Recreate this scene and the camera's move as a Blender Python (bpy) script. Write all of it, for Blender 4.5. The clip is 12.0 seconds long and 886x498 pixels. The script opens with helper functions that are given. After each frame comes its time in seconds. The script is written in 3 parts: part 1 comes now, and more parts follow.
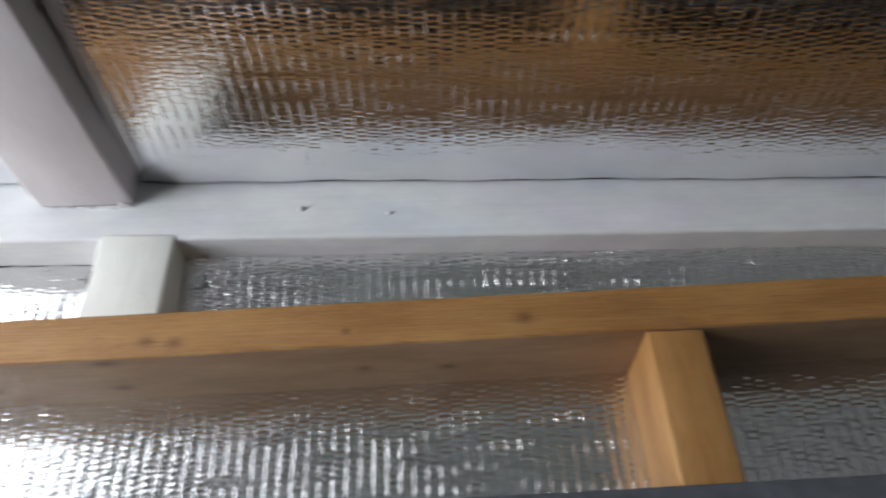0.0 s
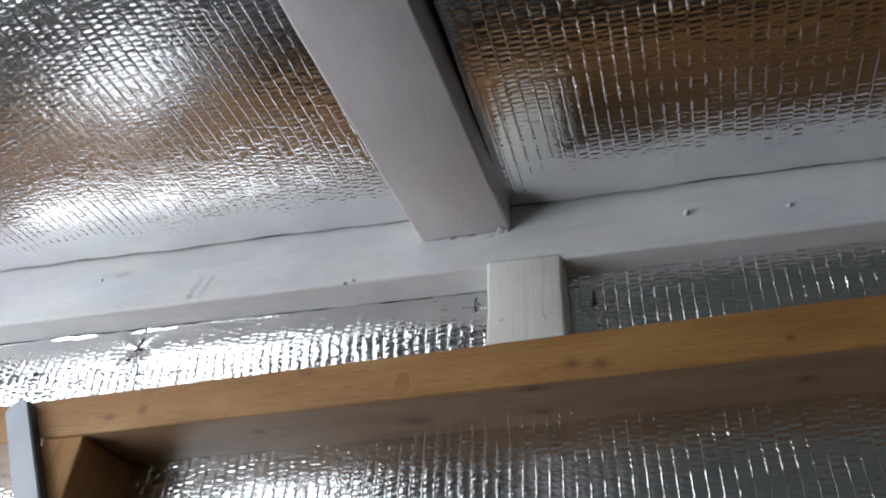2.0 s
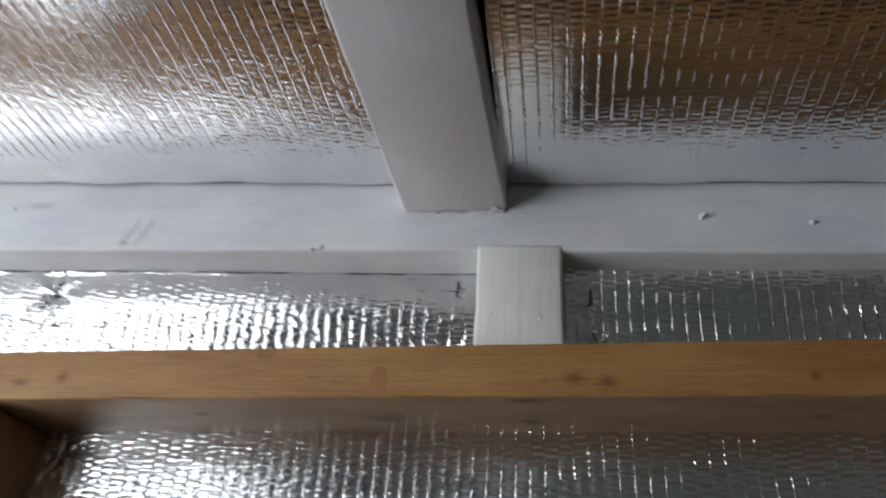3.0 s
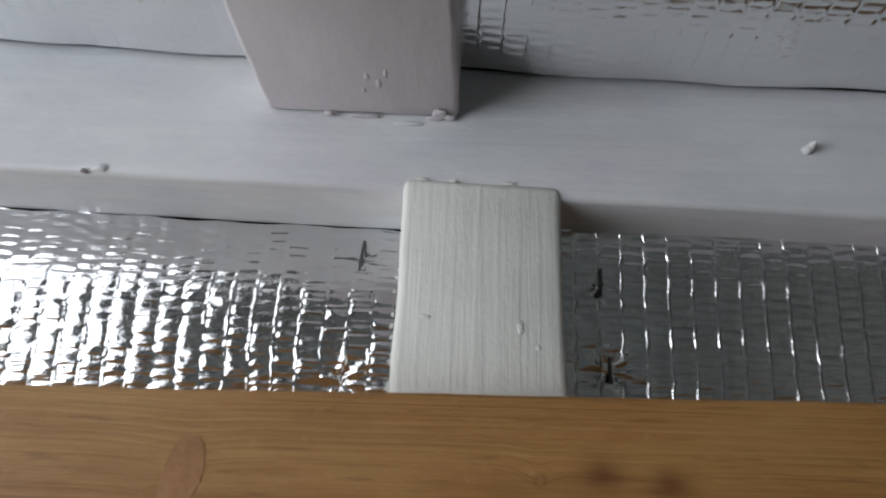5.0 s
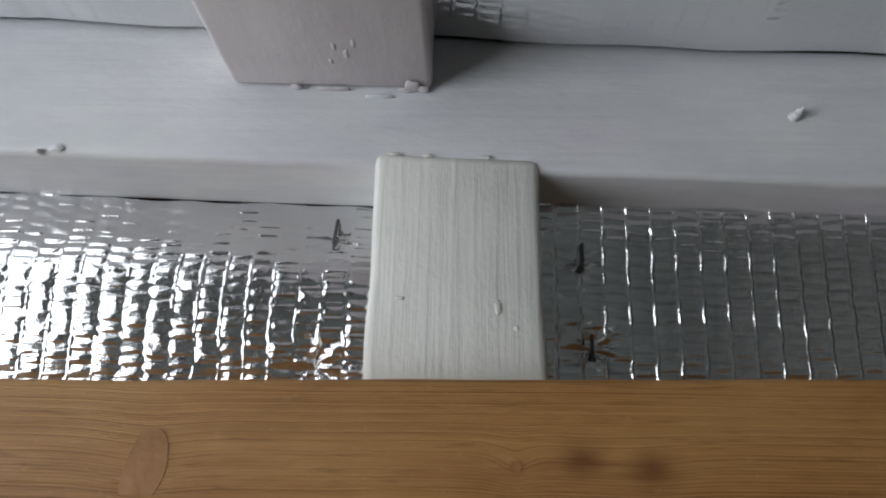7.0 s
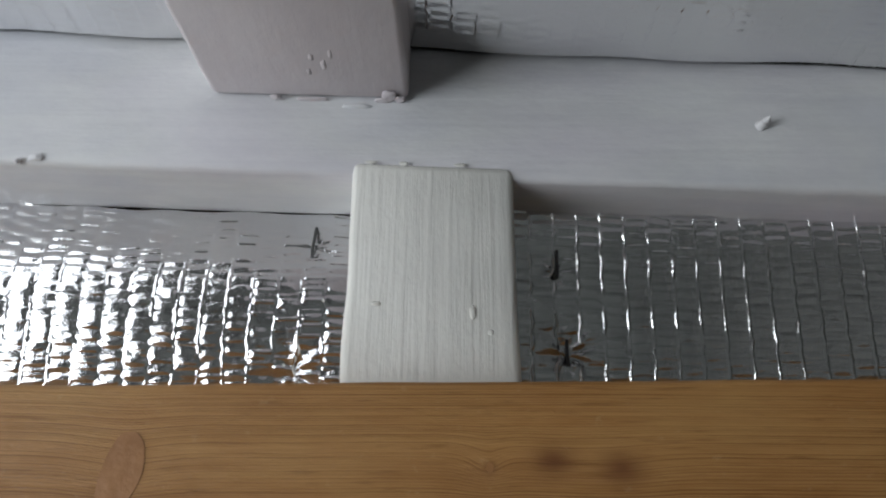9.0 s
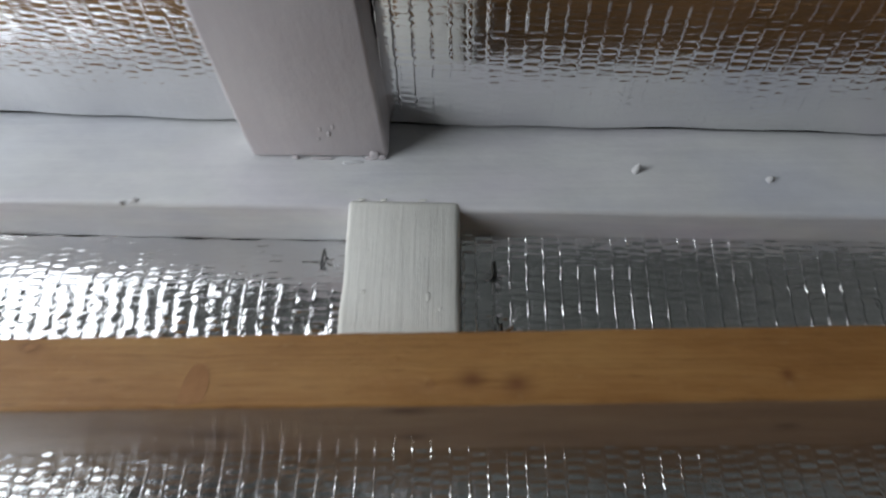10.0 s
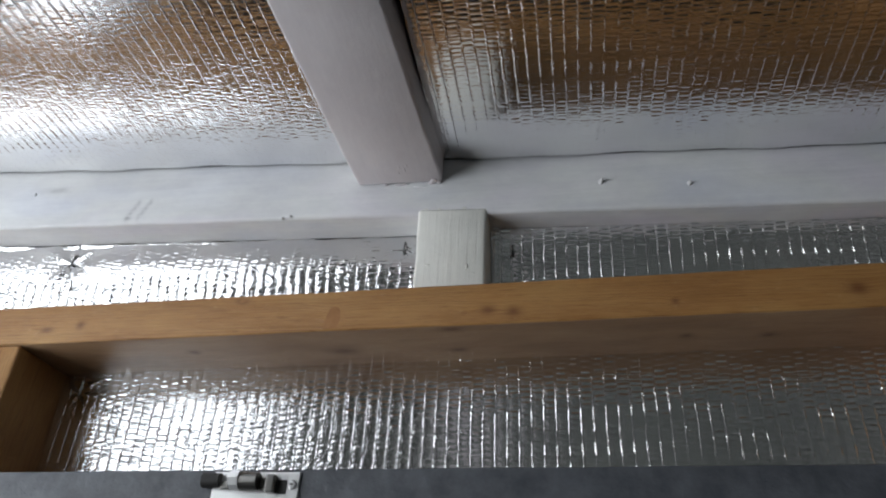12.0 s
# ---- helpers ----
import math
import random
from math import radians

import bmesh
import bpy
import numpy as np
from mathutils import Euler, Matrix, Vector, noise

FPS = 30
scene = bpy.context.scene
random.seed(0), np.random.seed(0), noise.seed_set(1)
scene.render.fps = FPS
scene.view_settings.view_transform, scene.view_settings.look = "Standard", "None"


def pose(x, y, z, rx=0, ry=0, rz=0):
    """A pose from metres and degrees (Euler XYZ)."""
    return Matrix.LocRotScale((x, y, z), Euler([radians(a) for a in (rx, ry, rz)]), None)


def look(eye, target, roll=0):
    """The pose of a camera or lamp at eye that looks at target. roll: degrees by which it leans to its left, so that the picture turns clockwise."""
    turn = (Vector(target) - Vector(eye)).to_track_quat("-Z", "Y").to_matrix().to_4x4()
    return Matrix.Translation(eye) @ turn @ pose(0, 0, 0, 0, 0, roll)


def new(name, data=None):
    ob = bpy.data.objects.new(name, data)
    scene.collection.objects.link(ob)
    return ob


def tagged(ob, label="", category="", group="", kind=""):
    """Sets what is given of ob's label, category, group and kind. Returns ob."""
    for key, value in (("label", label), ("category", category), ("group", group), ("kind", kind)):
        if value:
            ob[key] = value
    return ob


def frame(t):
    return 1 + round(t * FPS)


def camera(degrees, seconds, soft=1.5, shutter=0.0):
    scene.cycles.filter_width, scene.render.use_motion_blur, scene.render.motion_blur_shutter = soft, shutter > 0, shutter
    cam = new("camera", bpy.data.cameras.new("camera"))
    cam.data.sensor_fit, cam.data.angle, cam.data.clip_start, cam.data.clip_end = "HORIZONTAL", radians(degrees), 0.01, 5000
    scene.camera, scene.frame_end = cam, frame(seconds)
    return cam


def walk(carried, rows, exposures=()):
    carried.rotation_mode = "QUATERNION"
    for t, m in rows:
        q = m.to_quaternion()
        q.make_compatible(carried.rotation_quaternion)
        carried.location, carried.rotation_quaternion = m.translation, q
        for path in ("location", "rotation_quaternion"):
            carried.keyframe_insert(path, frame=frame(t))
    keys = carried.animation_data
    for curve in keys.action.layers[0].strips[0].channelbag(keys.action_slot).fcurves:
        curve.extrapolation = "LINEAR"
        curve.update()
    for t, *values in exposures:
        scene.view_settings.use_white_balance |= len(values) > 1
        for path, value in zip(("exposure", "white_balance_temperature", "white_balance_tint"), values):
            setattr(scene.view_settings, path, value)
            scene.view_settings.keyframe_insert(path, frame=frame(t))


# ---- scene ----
cam = camera(62.5, 12.0, soft=2.0, shutter=0.5)
PATH = [
    (0, (-0.127, 0.188, 1.739), (-0.085, 1.813, 2.904), -3.1),
    (0.2, (-0.144, 0.184, 1.741), (-0.218, 1.811, 2.901), -1.4),
    (0.5, (-0.165, 0.201, 1.739), (-0.365, 1.796, 2.93), -0.7),
    (1, (-0.206, 0.193, 1.74), (-0.554, 1.756, 2.939), 0.4),
    (1.5, (-0.245, 0.198, 1.74), (-0.705, 1.733, 2.937), 2.1),
    (2, (-0.264, 0.189, 1.752), (-0.786, 1.703, 2.95), 3.0),
    (2.5, (-0.282, 0.193, 1.771), (-0.731, 1.755, 2.937), 3.8),
    (3, (-0.329, 0.211, 1.814), (-0.637, 1.877, 2.876), 4.3),
    (3.2, (-0.341, 0.239, 1.829), (-0.544, 1.944, 2.853), 3.2),
    (4.8, (-0.363, 0.391, 1.933), (-0.42, 2.177, 2.831), 2.8),
    (5, (-0.363, 0.41, 1.95), (-0.407, 2.206, 2.827), 2.4),
    (5.5, (-0.359, 0.427, 1.961), (-0.35, 2.252, 2.78), 1.9),
    (6, (-0.353, 0.424, 1.962), (-0.304, 2.267, 2.735), 1.0),
    (6.5, (-0.355, 0.418, 1.959), (-0.349, 2.256, 2.749), 1.0),
    (7, (-0.357, 0.418, 1.957), (-0.378, 2.249, 2.761), 1.0),
    (7.2, (-0.357, 0.418, 1.956), (-0.378, 2.25, 2.759), 1.1),
    (8.8, (-0.354, 0.42, 1.952), (-0.336, 2.237, 2.788), 0.6),
    (9, (-0.353, 0.415, 1.953), (-0.339, 2.231, 2.791), 0.3),
    (9.5, (-0.342, 0.393, 1.941), (-0.334, 2.198, 2.802), -0.4),
    (10, (-0.325, 0.327, 1.87), (-0.372, 2.037, 2.905), 0.5),
    (10.5, (-0.322, 0.26, 1.801), (-0.445, 1.959, 2.848), 2.4),
    (11, (-0.294, 0.161, 1.769), (-0.51, 1.88, 2.768), 3.2),
    (11.2, (-0.275, 0.149, 1.75), (-0.557, 1.836, 2.787), 3.8),
    (11.5, (-0.267, 0.128, 1.744), (-0.542, 1.832, 2.755), 3.0),
    (12, (-0.261, 0.141, 1.737), (-0.591, 1.813, 2.784), 3.1),
]
EXPOSURES = [(0, 0.7), (0.5, 0.5), (1, 0.2), (1.6, -0.18), (2.2, -0.32), (3, -0.36), (5, -0.26), (9.5, -0.24), (12, -0.16)]
walk(cam, [(t, look(eye, target, roll)) for t, eye, target, roll in PATH], EXPOSURES)

# ---- light: overcast daylight through the window in the end wall ----
world = bpy.data.worlds.new("sky")
scene.world = world
world.use_nodes = True
sky = world.node_tree.nodes.new("ShaderNodeTexSky")
sky.sky_type = "NISHITA"
sky.sun_disc = False
sky.sun_elevation, sky.sun_rotation = radians(35), radians(-80)
world.node_tree.links.new(sky.outputs[0], world.node_tree.nodes["Background"].inputs[0])
world.node_tree.nodes["Background"].inputs[1].default_value = 0.08

WIN = dict(x=-1.22, y0=-0.76, y1=0.58, z0=1.42, z1=2.12)


def window_lamp(energy, colour):
    data = bpy.data.lights.new("window_daylight", "AREA")
    data.shape, data.size, data.size_y = "RECTANGLE", WIN["y1"] - WIN["y0"] - 0.1, WIN["z1"] - WIN["z0"] - 0.1
    data.energy, data.color = energy, colour
    ob = new("window_daylight", data)
    ym, zm = (WIN["y0"] + WIN["y1"]) / 2, (WIN["z0"] + WIN["z1"]) / 2
    ob.matrix_world = look((WIN["x"] - 0.02, ym, zm), (0, ym, zm))
    return ob


window_lamp(13.8, (0.89, 0.94, 0.99))


# ---- materials ----
def material(name, rough=0.5, metal=0.0):
    mat = bpy.data.materials.new(name)
    mat.use_nodes = True
    bsdf = mat.node_tree.nodes["Principled BSDF"]
    bsdf.inputs["Roughness"].default_value, bsdf.inputs["Metallic"].default_value = rough, metal
    return mat, mat.node_tree, bsdf


def node(tree, kind, **values):
    n = tree.nodes.new(kind)
    for key, value in values.items():
        if key in n.inputs:
            n.inputs[key].default_value = value
    return n


def sums(tree, op, a, b):
    n = tree.nodes.new("ShaderNodeMath")
    n.operation = op
    for slot, v in zip(n.inputs, (a, b)):
        if isinstance(v, (int, float)):
            slot.default_value = v
        else:
            tree.links.new(v, slot)
    return n.outputs[0]


def placed(tree, scale, offset=(0, 0, 0)):
    co = tree.nodes.new("ShaderNodeTexCoord")
    mp = tree.nodes.new("ShaderNodeMapping")
    mp.inputs["Scale"].default_value = scale
    mp.inputs["Location"].default_value = offset
    tree.links.new(co.outputs["Object"], mp.inputs["Vector"])
    return mp.outputs[0]


def noised(tree, vec, scale=1.0, detail=3.0, rough=0.55):
    n = node(tree, "ShaderNodeTexNoise", Scale=scale, Detail=detail, Roughness=rough)
    tree.links.new(vec, n.inputs["Vector"])
    return n.outputs["Fac"]


def ramp(tree, fac, stops):
    n = tree.nodes.new("ShaderNodeValToRGB")
    el = n.color_ramp.elements
    while len(el) < len(stops):
        el.new(0.5)
    for e, (pos, col) in zip(el, stops):
        e.position, e.color = pos, (*col, 1)
    tree.links.new(fac, n.inputs[0])
    return n.outputs[0]


def blend(tree, fac, a, b, mode="MIX"):
    n = tree.nodes.new("ShaderNodeMix")
    n.data_type, n.blend_type = "RGBA", mode
    for slot, v in ((n.inputs[0], fac), (n.inputs[6], a), (n.inputs[7], b)):
        if isinstance(v, (int, float)):
            slot.default_value = v
        elif isinstance(v, tuple):
            slot.default_value = (*v, 1)
        else:
            tree.links.new(v, slot)
    return n.outputs[2]


def bumped(tree, bsdf, layers):
    """Layers: height socket, strength, distance in metres."""
    last = None
    for height, strength, dist in layers:
        b = node(tree, "ShaderNodeBump", Strength=strength, Distance=dist)
        tree.links.new(height, b.inputs["Height"])
        if last:
            tree.links.new(last, b.inputs["Normal"])
        last = b.outputs[0]
    tree.links.new(last, bsdf.inputs["Normal"])


AXIS = {"x": (1, 0, 0), "y": (0, 1, 0), "z": (0, 0, 1)}


def stretched(axis, along, across):
    return tuple(along if a else across for a in AXIS[axis])


def spots(tree, places, axes):
    """Sum of soft round stains at the places (a, b, radius a, radius b) in the plane of two axes."""
    co = tree.nodes.new("ShaderNodeTexCoord")
    sep = tree.nodes.new("ShaderNodeSeparateXYZ")
    tree.links.new(co.outputs["Object"], sep.inputs[0])
    total = None
    for a, b, ra, rb in places:
        u = sums(tree, "MULTIPLY", sums(tree, "SUBTRACT", sep.outputs[axes[0]], a), 1 / ra)
        v = sums(tree, "MULTIPLY", sums(tree, "SUBTRACT", sep.outputs[axes[1]], b), 1 / rb)
        d = sums(tree, "ADD", sums(tree, "MULTIPLY", u, u), sums(tree, "MULTIPLY", v, v))
        g = sums(tree, "POWER", 0.36788, d)
        total = g if total is None else sums(tree, "ADD", total, g)
    return total


def paint(name, axis, light, dark, marks=(), mark_axes=("X", "Z"), strength=0.5, lumpy=0.45, tints=((1, 1, 1), (1, 1, 1), (1, 1, 1))):
    """Brushed paint on sawn timber, grain along one axis."""
    mat, tree, bsdf = material(name, 0.44)
    streak = noised(tree, placed(tree, stretched(axis, 9, 330)), 1, 4, 0.6)
    broad = noised(tree, placed(tree, stretched(axis, 8, 20)), 1, 3)
    cloud = noised(tree, placed(tree, (60, 60, 60)), 1, 4)
    patch = noised(tree, placed(tree, stretched(axis, 16, 30), (2, 5, 1)), 1, 5, 0.7)
    fac = sums(tree, "ADD", sums(tree, "MULTIPLY", broad, 0.35), sums(tree, "MULTIPLY", streak, 0.14))
    fac = sums(tree, "ADD", fac, sums(tree, "MULTIPLY", patch, 0.43))
    col = ramp(tree, fac, [(0.38, dark), (0.58, light)])
    coat = noised(tree, placed(tree, stretched(axis, 6, 14), (1, 6, 4)), 1, 2)
    col = blend(tree, 0.75, col, ramp(tree, coat, list(zip((0.34, 0.5, 0.66), tints))), "MULTIPLY")
    lumps = noised(tree, placed(tree, stretched(axis, 70, 170), (4, 2, 7)), 1, 4, 0.7)
    layers = [(cloud, 0.35, 0.0007), (lumps, lumpy, 0.0008), (streak, strength, 0.0006)]
    if marks:
        s = spots(tree, marks, mark_axes)
        swirl = noised(tree, placed(tree, stretched(axis, 120, 500)), 1, 2)
        m = sums(tree, "MULTIPLY", s, sums(tree, "MULTIPLY", swirl, 0.9))
        col = blend(tree, m, col, tuple(c * 0.55 for c in dark))
        layers.append((m, 0.25, 0.001))
    tree.links.new(col, bsdf.inputs["Base Color"])
    bumped(tree, bsdf, layers)
    return mat


def pine(name, axis, knots=(), under=(), grey=0.0, bend=()):
    """Planed softwood: growth rings along one axis, bent round the knots."""
    mat, tree, bsdf = material(name, 0.46)
    co = tree.nodes.new("ShaderNodeTexCoord")
    sep = tree.nodes.new("ShaderNodeSeparateXYZ")
    tree.links.new(co.outputs["Object"], sep.inputs[0])
    cross = [c for c in "XYZ" if c != axis.upper()]
    q = sums(tree, "ADD", sums(tree, "MULTIPLY", sep.outputs[cross[1]], 1.0), sums(tree, "MULTIPLY", sep.outputs[cross[0]], 0.62))
    wander = noised(tree, placed(tree, stretched(axis, 2.2, 6)), 1, 2)
    q = sums(tree, "ADD", q, sums(tree, "MULTIPLY", wander, 0.006))
    jitter = noised(tree, placed(tree, stretched(axis, 45, 160), (5, 5, 2)), 1, 2)
    q = sums(tree, "ADD", q, sums(tree, "MULTIPLY", jitter, 0.0005))
    k = None
    if knots:
        k = spots(tree, knots, ("X", "Z"))
        wide = spots(tree, [(a, b, ra * 2.6, rb * 2.2) for a, b, ra, rb in knots], ("X", "Z"))
        q = sums(tree, "ADD", q, sums(tree, "MULTIPLY", wide, 0.0016))
    if bend:
        q = sums(tree, "ADD", q, sums(tree, "MULTIPLY", spots(tree, bend, ("X", "Z")), 0.0022))
    ring = node(tree, "ShaderNodeTexNoise", Scale=1.0, Detail=2.5, Roughness=0.6)
    ring.noise_dimensions = "1D"
    tree.links.new(sums(tree, "MULTIPLY", q, 1900), ring.inputs["W"])
    fibre = noised(tree, placed(tree, stretched(axis, 30, 900)), 1, 3, 0.6)
    tone = noised(tree, placed(tree, stretched(axis, 9, 34), (3, 1, 2)), 1, 5, 0.65)
    late = ramp(tree, ring.outputs["Fac"], [(0.34, (1, 1, 1)), (0.52, (0, 0, 0))])
    patchy = ramp(tree, noised(tree, placed(tree, stretched(axis, 9, 40), (7, 4, 1)), 1, 4, 0.65), [(0.36, (0.3, 0.3, 0.3)), (0.60, (1, 1, 1))])
    dash = ramp(tree, noised(tree, placed(tree, stretched(axis, 55, 620), (2, 8, 3)), 1, 2), [(0.60, (0, 0, 0)), (0.72, (1, 1, 1))])
    col = ramp(tree, tone, [(0.30, (0.30, 0.130, 0.034)), (0.48, (0.45, 0.220, 0.066)), (0.70, (0.57, 0.325, 0.112))])
    col = blend(tree, 0.30, col, ramp(tree, fibre, [(0.35, (0.29, 0.125, 0.034)), (0.65, (0.55, 0.31, 0.12))]))
    col = blend(tree, sums(tree, "MULTIPLY", sums(tree, "MULTIPLY", late, patchy), 0.85), col, (0.22, 0.088, 0.022))
    col = blend(tree, sums(tree, "MULTIPLY", dash, 0.45), col, (0.19, 0.075, 0.02))
    scuff = ramp(tree, noised(tree, placed(tree, stretched(axis, 190, 260), (6, 1, 9)), 1, 3, 0.7), [(0.63, (0, 0, 0)), (0.70, (1, 1, 1))])
    col = blend(tree, sums(tree, "MULTIPLY", scuff, 0.22), col, (0.62, 0.42, 0.22))
    for s, depth in ((k, 0.85),) if k else ():
        col = blend(tree, sums(tree, "MINIMUM", sums(tree, "MULTIPLY", s, depth), 0.85), col, (0.17, 0.062, 0.02))
    if grey:
        col = blend(tree, grey, col, ramp(tree, tone, [(0.3, (0.30, 0.22, 0.165)), (0.7, (0.47, 0.36, 0.28))]))
    if under:
        u = spots(tree, under, ("X", "Y"))
        col = blend(tree, sums(tree, "MINIMUM", sums(tree, "MULTIPLY", u, 0.75), 0.8), col, (0.12, 0.045, 0.018))
    tree.links.new(col, bsdf.inputs["Base Color"])
    rough = noised(tree, placed(tree, stretched(axis, 140, 320), (1, 3, 2)), 1, 4, 0.7)
    bumped(tree, bsdf, [(ring.outputs["Fac"], 0.75, 0.0005), (fibre, 0.4, 0.0004), (rough, 0.7, 0.0007)])
    return mat


def foil_material():
    mat, tree, bsdf = material("aluminium_bubble_foil", 0.1, 1.0)
    fine = noised(tree, placed(tree, (260, 260, 260)), 1, 3, 0.6)
    cloud = noised(tree, placed(tree, (9, 9, 9)), 1, 3)
    tree.links.new(ramp(tree, cloud, [(0.3, (0.77, 0.77, 0.78)), (0.7, (0.87, 0.87, 0.875))]), bsdf.inputs["Base Color"])
    r = node(tree, "ShaderNodeMapRange")
    tree.links.new(fine, r.inputs[0])
    r.inputs[3].default_value, r.inputs[4].default_value = 0.11, 0.23
    tree.links.new(r.outputs[0], bsdf.inputs["Roughness"])
    bumped(tree, bsdf, [(fine, 0.25, 0.0006)])
    return mat


def mottled(name, dark, light, scale, rough, bump=0.4):
    mat, tree, bsdf = material(name, rough)
    a = noised(tree, placed(tree, (scale, scale, scale)), 1, 5, 0.65)
    b = noised(tree, placed(tree, (scale * 0.15,) * 3), 1, 2)
    fac = sums(tree, "ADD", sums(tree, "MULTIPLY", a, 0.6), sums(tree, "MULTIPLY", b, 0.4))
    tree.links.new(ramp(tree, fac, [(0.35, dark), (0.65, light)]), bsdf.inputs["Base Color"])
    bumped(tree, bsdf, [(a, bump, 0.0015)])
    return mat


FOIL = foil_material()
PLATE_PAINT = paint("thin_white_paint_plate", "x", (0.83, 0.842, 0.865), (0.68, 0.69, 0.73),
                    [(a + 0.0028 * k, 2.107 + 0.0055 * k, 0.0022, 0.0040) for a in (-0.666, -0.654) for k in range(4)] + [(-0.664, 2.106, 0.004, 0.002), (-0.75, 2.145, 0.012, 0.003)],
                    strength=0.3, lumpy=0.35, tints=((1.0, 0.95, 0.99), (0.99, 0.99, 0.95), (0.94, 0.96, 1.0)))
STUD_PAINT = paint("white_paint_stud", "z", (0.88, 0.88, 0.83), (0.79, 0.79, 0.74), strength=0.8)
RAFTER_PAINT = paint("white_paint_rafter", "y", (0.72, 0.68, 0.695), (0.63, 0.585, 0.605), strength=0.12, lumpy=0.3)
TIP_PAINT = mottled("painted_screw_tip", (0.6, 0.6, 0.61), (0.8, 0.8, 0.8), 300, 0.4)
RAIL_PINE = pine("pine_rail", "x",
                 [(-0.686, 1.9805, 0.006, 0.003), (-0.656, 1.984, 0.004, 0.004), (-0.518, 2.0005, 0.005, 0.003),
                  (-0.338, 1.983, 0.0016, 0.0016), (-0.320, 1.985, 0.006, 0.004),
                  (-0.301, 1.983, 0.006, 0.0045), (-0.185, 1.987, 0.003, 0.003), (-0.062, 1.992, 0.006, 0.005)],
                 bend=[(-0.4405, 1.983, 0.013, 0.017), (-0.339, 1.984, 0.007, 0.008)])
RAIL_UNDERSIDE = pine("greyer_pine_underside", "x",
                 under=[(-0.566, 0.655, 0.005, 0.004), (-0.348, 0.67, 0.007, 0.004), (-0.348, 0.632, 0.010, 0.004), (-0.116, 0.664, 0.006, 0.004),
                        (-0.175, 0.66, 0.005, 0.004), (-0.44, 0.664, 0.012, 0.007)], grey=0.42)
KNOT_WOOD = mottled("resinous_knot_wood", (0.31, 0.138, 0.045), (0.42, 0.202, 0.072), 120, 0.5, 0.4)
POST_PINE = pine("pine_upright", "z")
GREY_PAINT = mottled("dark_grey_paint", (0.05, 0.055, 0.065), (0.125, 0.133, 0.15), 55, 0.45, 0.9)
BAR_GREY = mottled("grey_plastic", (0.50, 0.54, 0.60), (0.56, 0.60, 0.66), 40, 0.4, 0.1)
BAR_EDGE = mottled("dark_strip_edge", (0.02, 0.02, 0.02), (0.04, 0.04, 0.04), 60, 0.6, 0.1)
CHROME = material("bright_steel", 0.3, 0.75)[0]
CHROME.node_tree.nodes["Principled BSDF"].inputs["Base Color"].default_value = (0.88, 0.88, 0.88, 1)
DARK_STEEL = material("dull_steel", 0.3, 0.9)[0]
DARK_STEEL.node_tree.nodes["Principled BSDF"].inputs["Base Color"].default_value = (0.20, 0.195, 0.185, 1)
RUBBER = mottled("black_rubber", (0.012, 0.012, 0.012), (0.03, 0.028, 0.026), 200, 0.55, 0.2)
STAPLE_STEEL = material("staple_wire", 0.35, 1.0)[0]
STAPLE_STEEL.node_tree.nodes["Principled BSDF"].inputs["Base Color"].default_value = (0.12, 0.12, 0.12, 1)
# Unseen walls: south lightened for the foil's reflections, side walls darkened to cut bounce.
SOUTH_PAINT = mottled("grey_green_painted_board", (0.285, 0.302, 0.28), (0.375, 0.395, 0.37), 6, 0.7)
SIDE_WALL_DARK = mottled("low_bounce_board", (0.09, 0.10, 0.09), (0.14, 0.155, 0.135), 6, 0.7)
# Unseen floor, kept dark so little light bounces on to the timbers.
FLOOR_WOOD = mottled("low_bounce_floor", (0.07, 0.055, 0.04), (0.13, 0.10, 0.08), 8, 0.7)
# Near-black boards behind the foil, so gaps at its edges read as shade.
BACKING = mottled("gap_dark_board", (0.03, 0.025, 0.02), (0.06, 0.05, 0.04), 20, 0.8)
FRAME_WHITE = mottled("white_window_frame", (0.7, 0.7, 0.7), (0.8, 0.8, 0.8), 30, 0.4, 0.1)


# ---- building blocks ----
def finish(name, bm, mat, parent=None, label="", smooth=False):
    me = bpy.data.meshes.new(name)
    bm.normal_update()
    bm.to_mesh(me)
    bm.free()
    me.materials.append(mat)
    if smooth:
        me.polygons.foreach_set("use_smooth", [True] * len(me.polygons))
    ob = new(name, me)
    if parent:
        ob.parent = parent
    if label:
        tagged(ob, label)
    return ob


part = finish


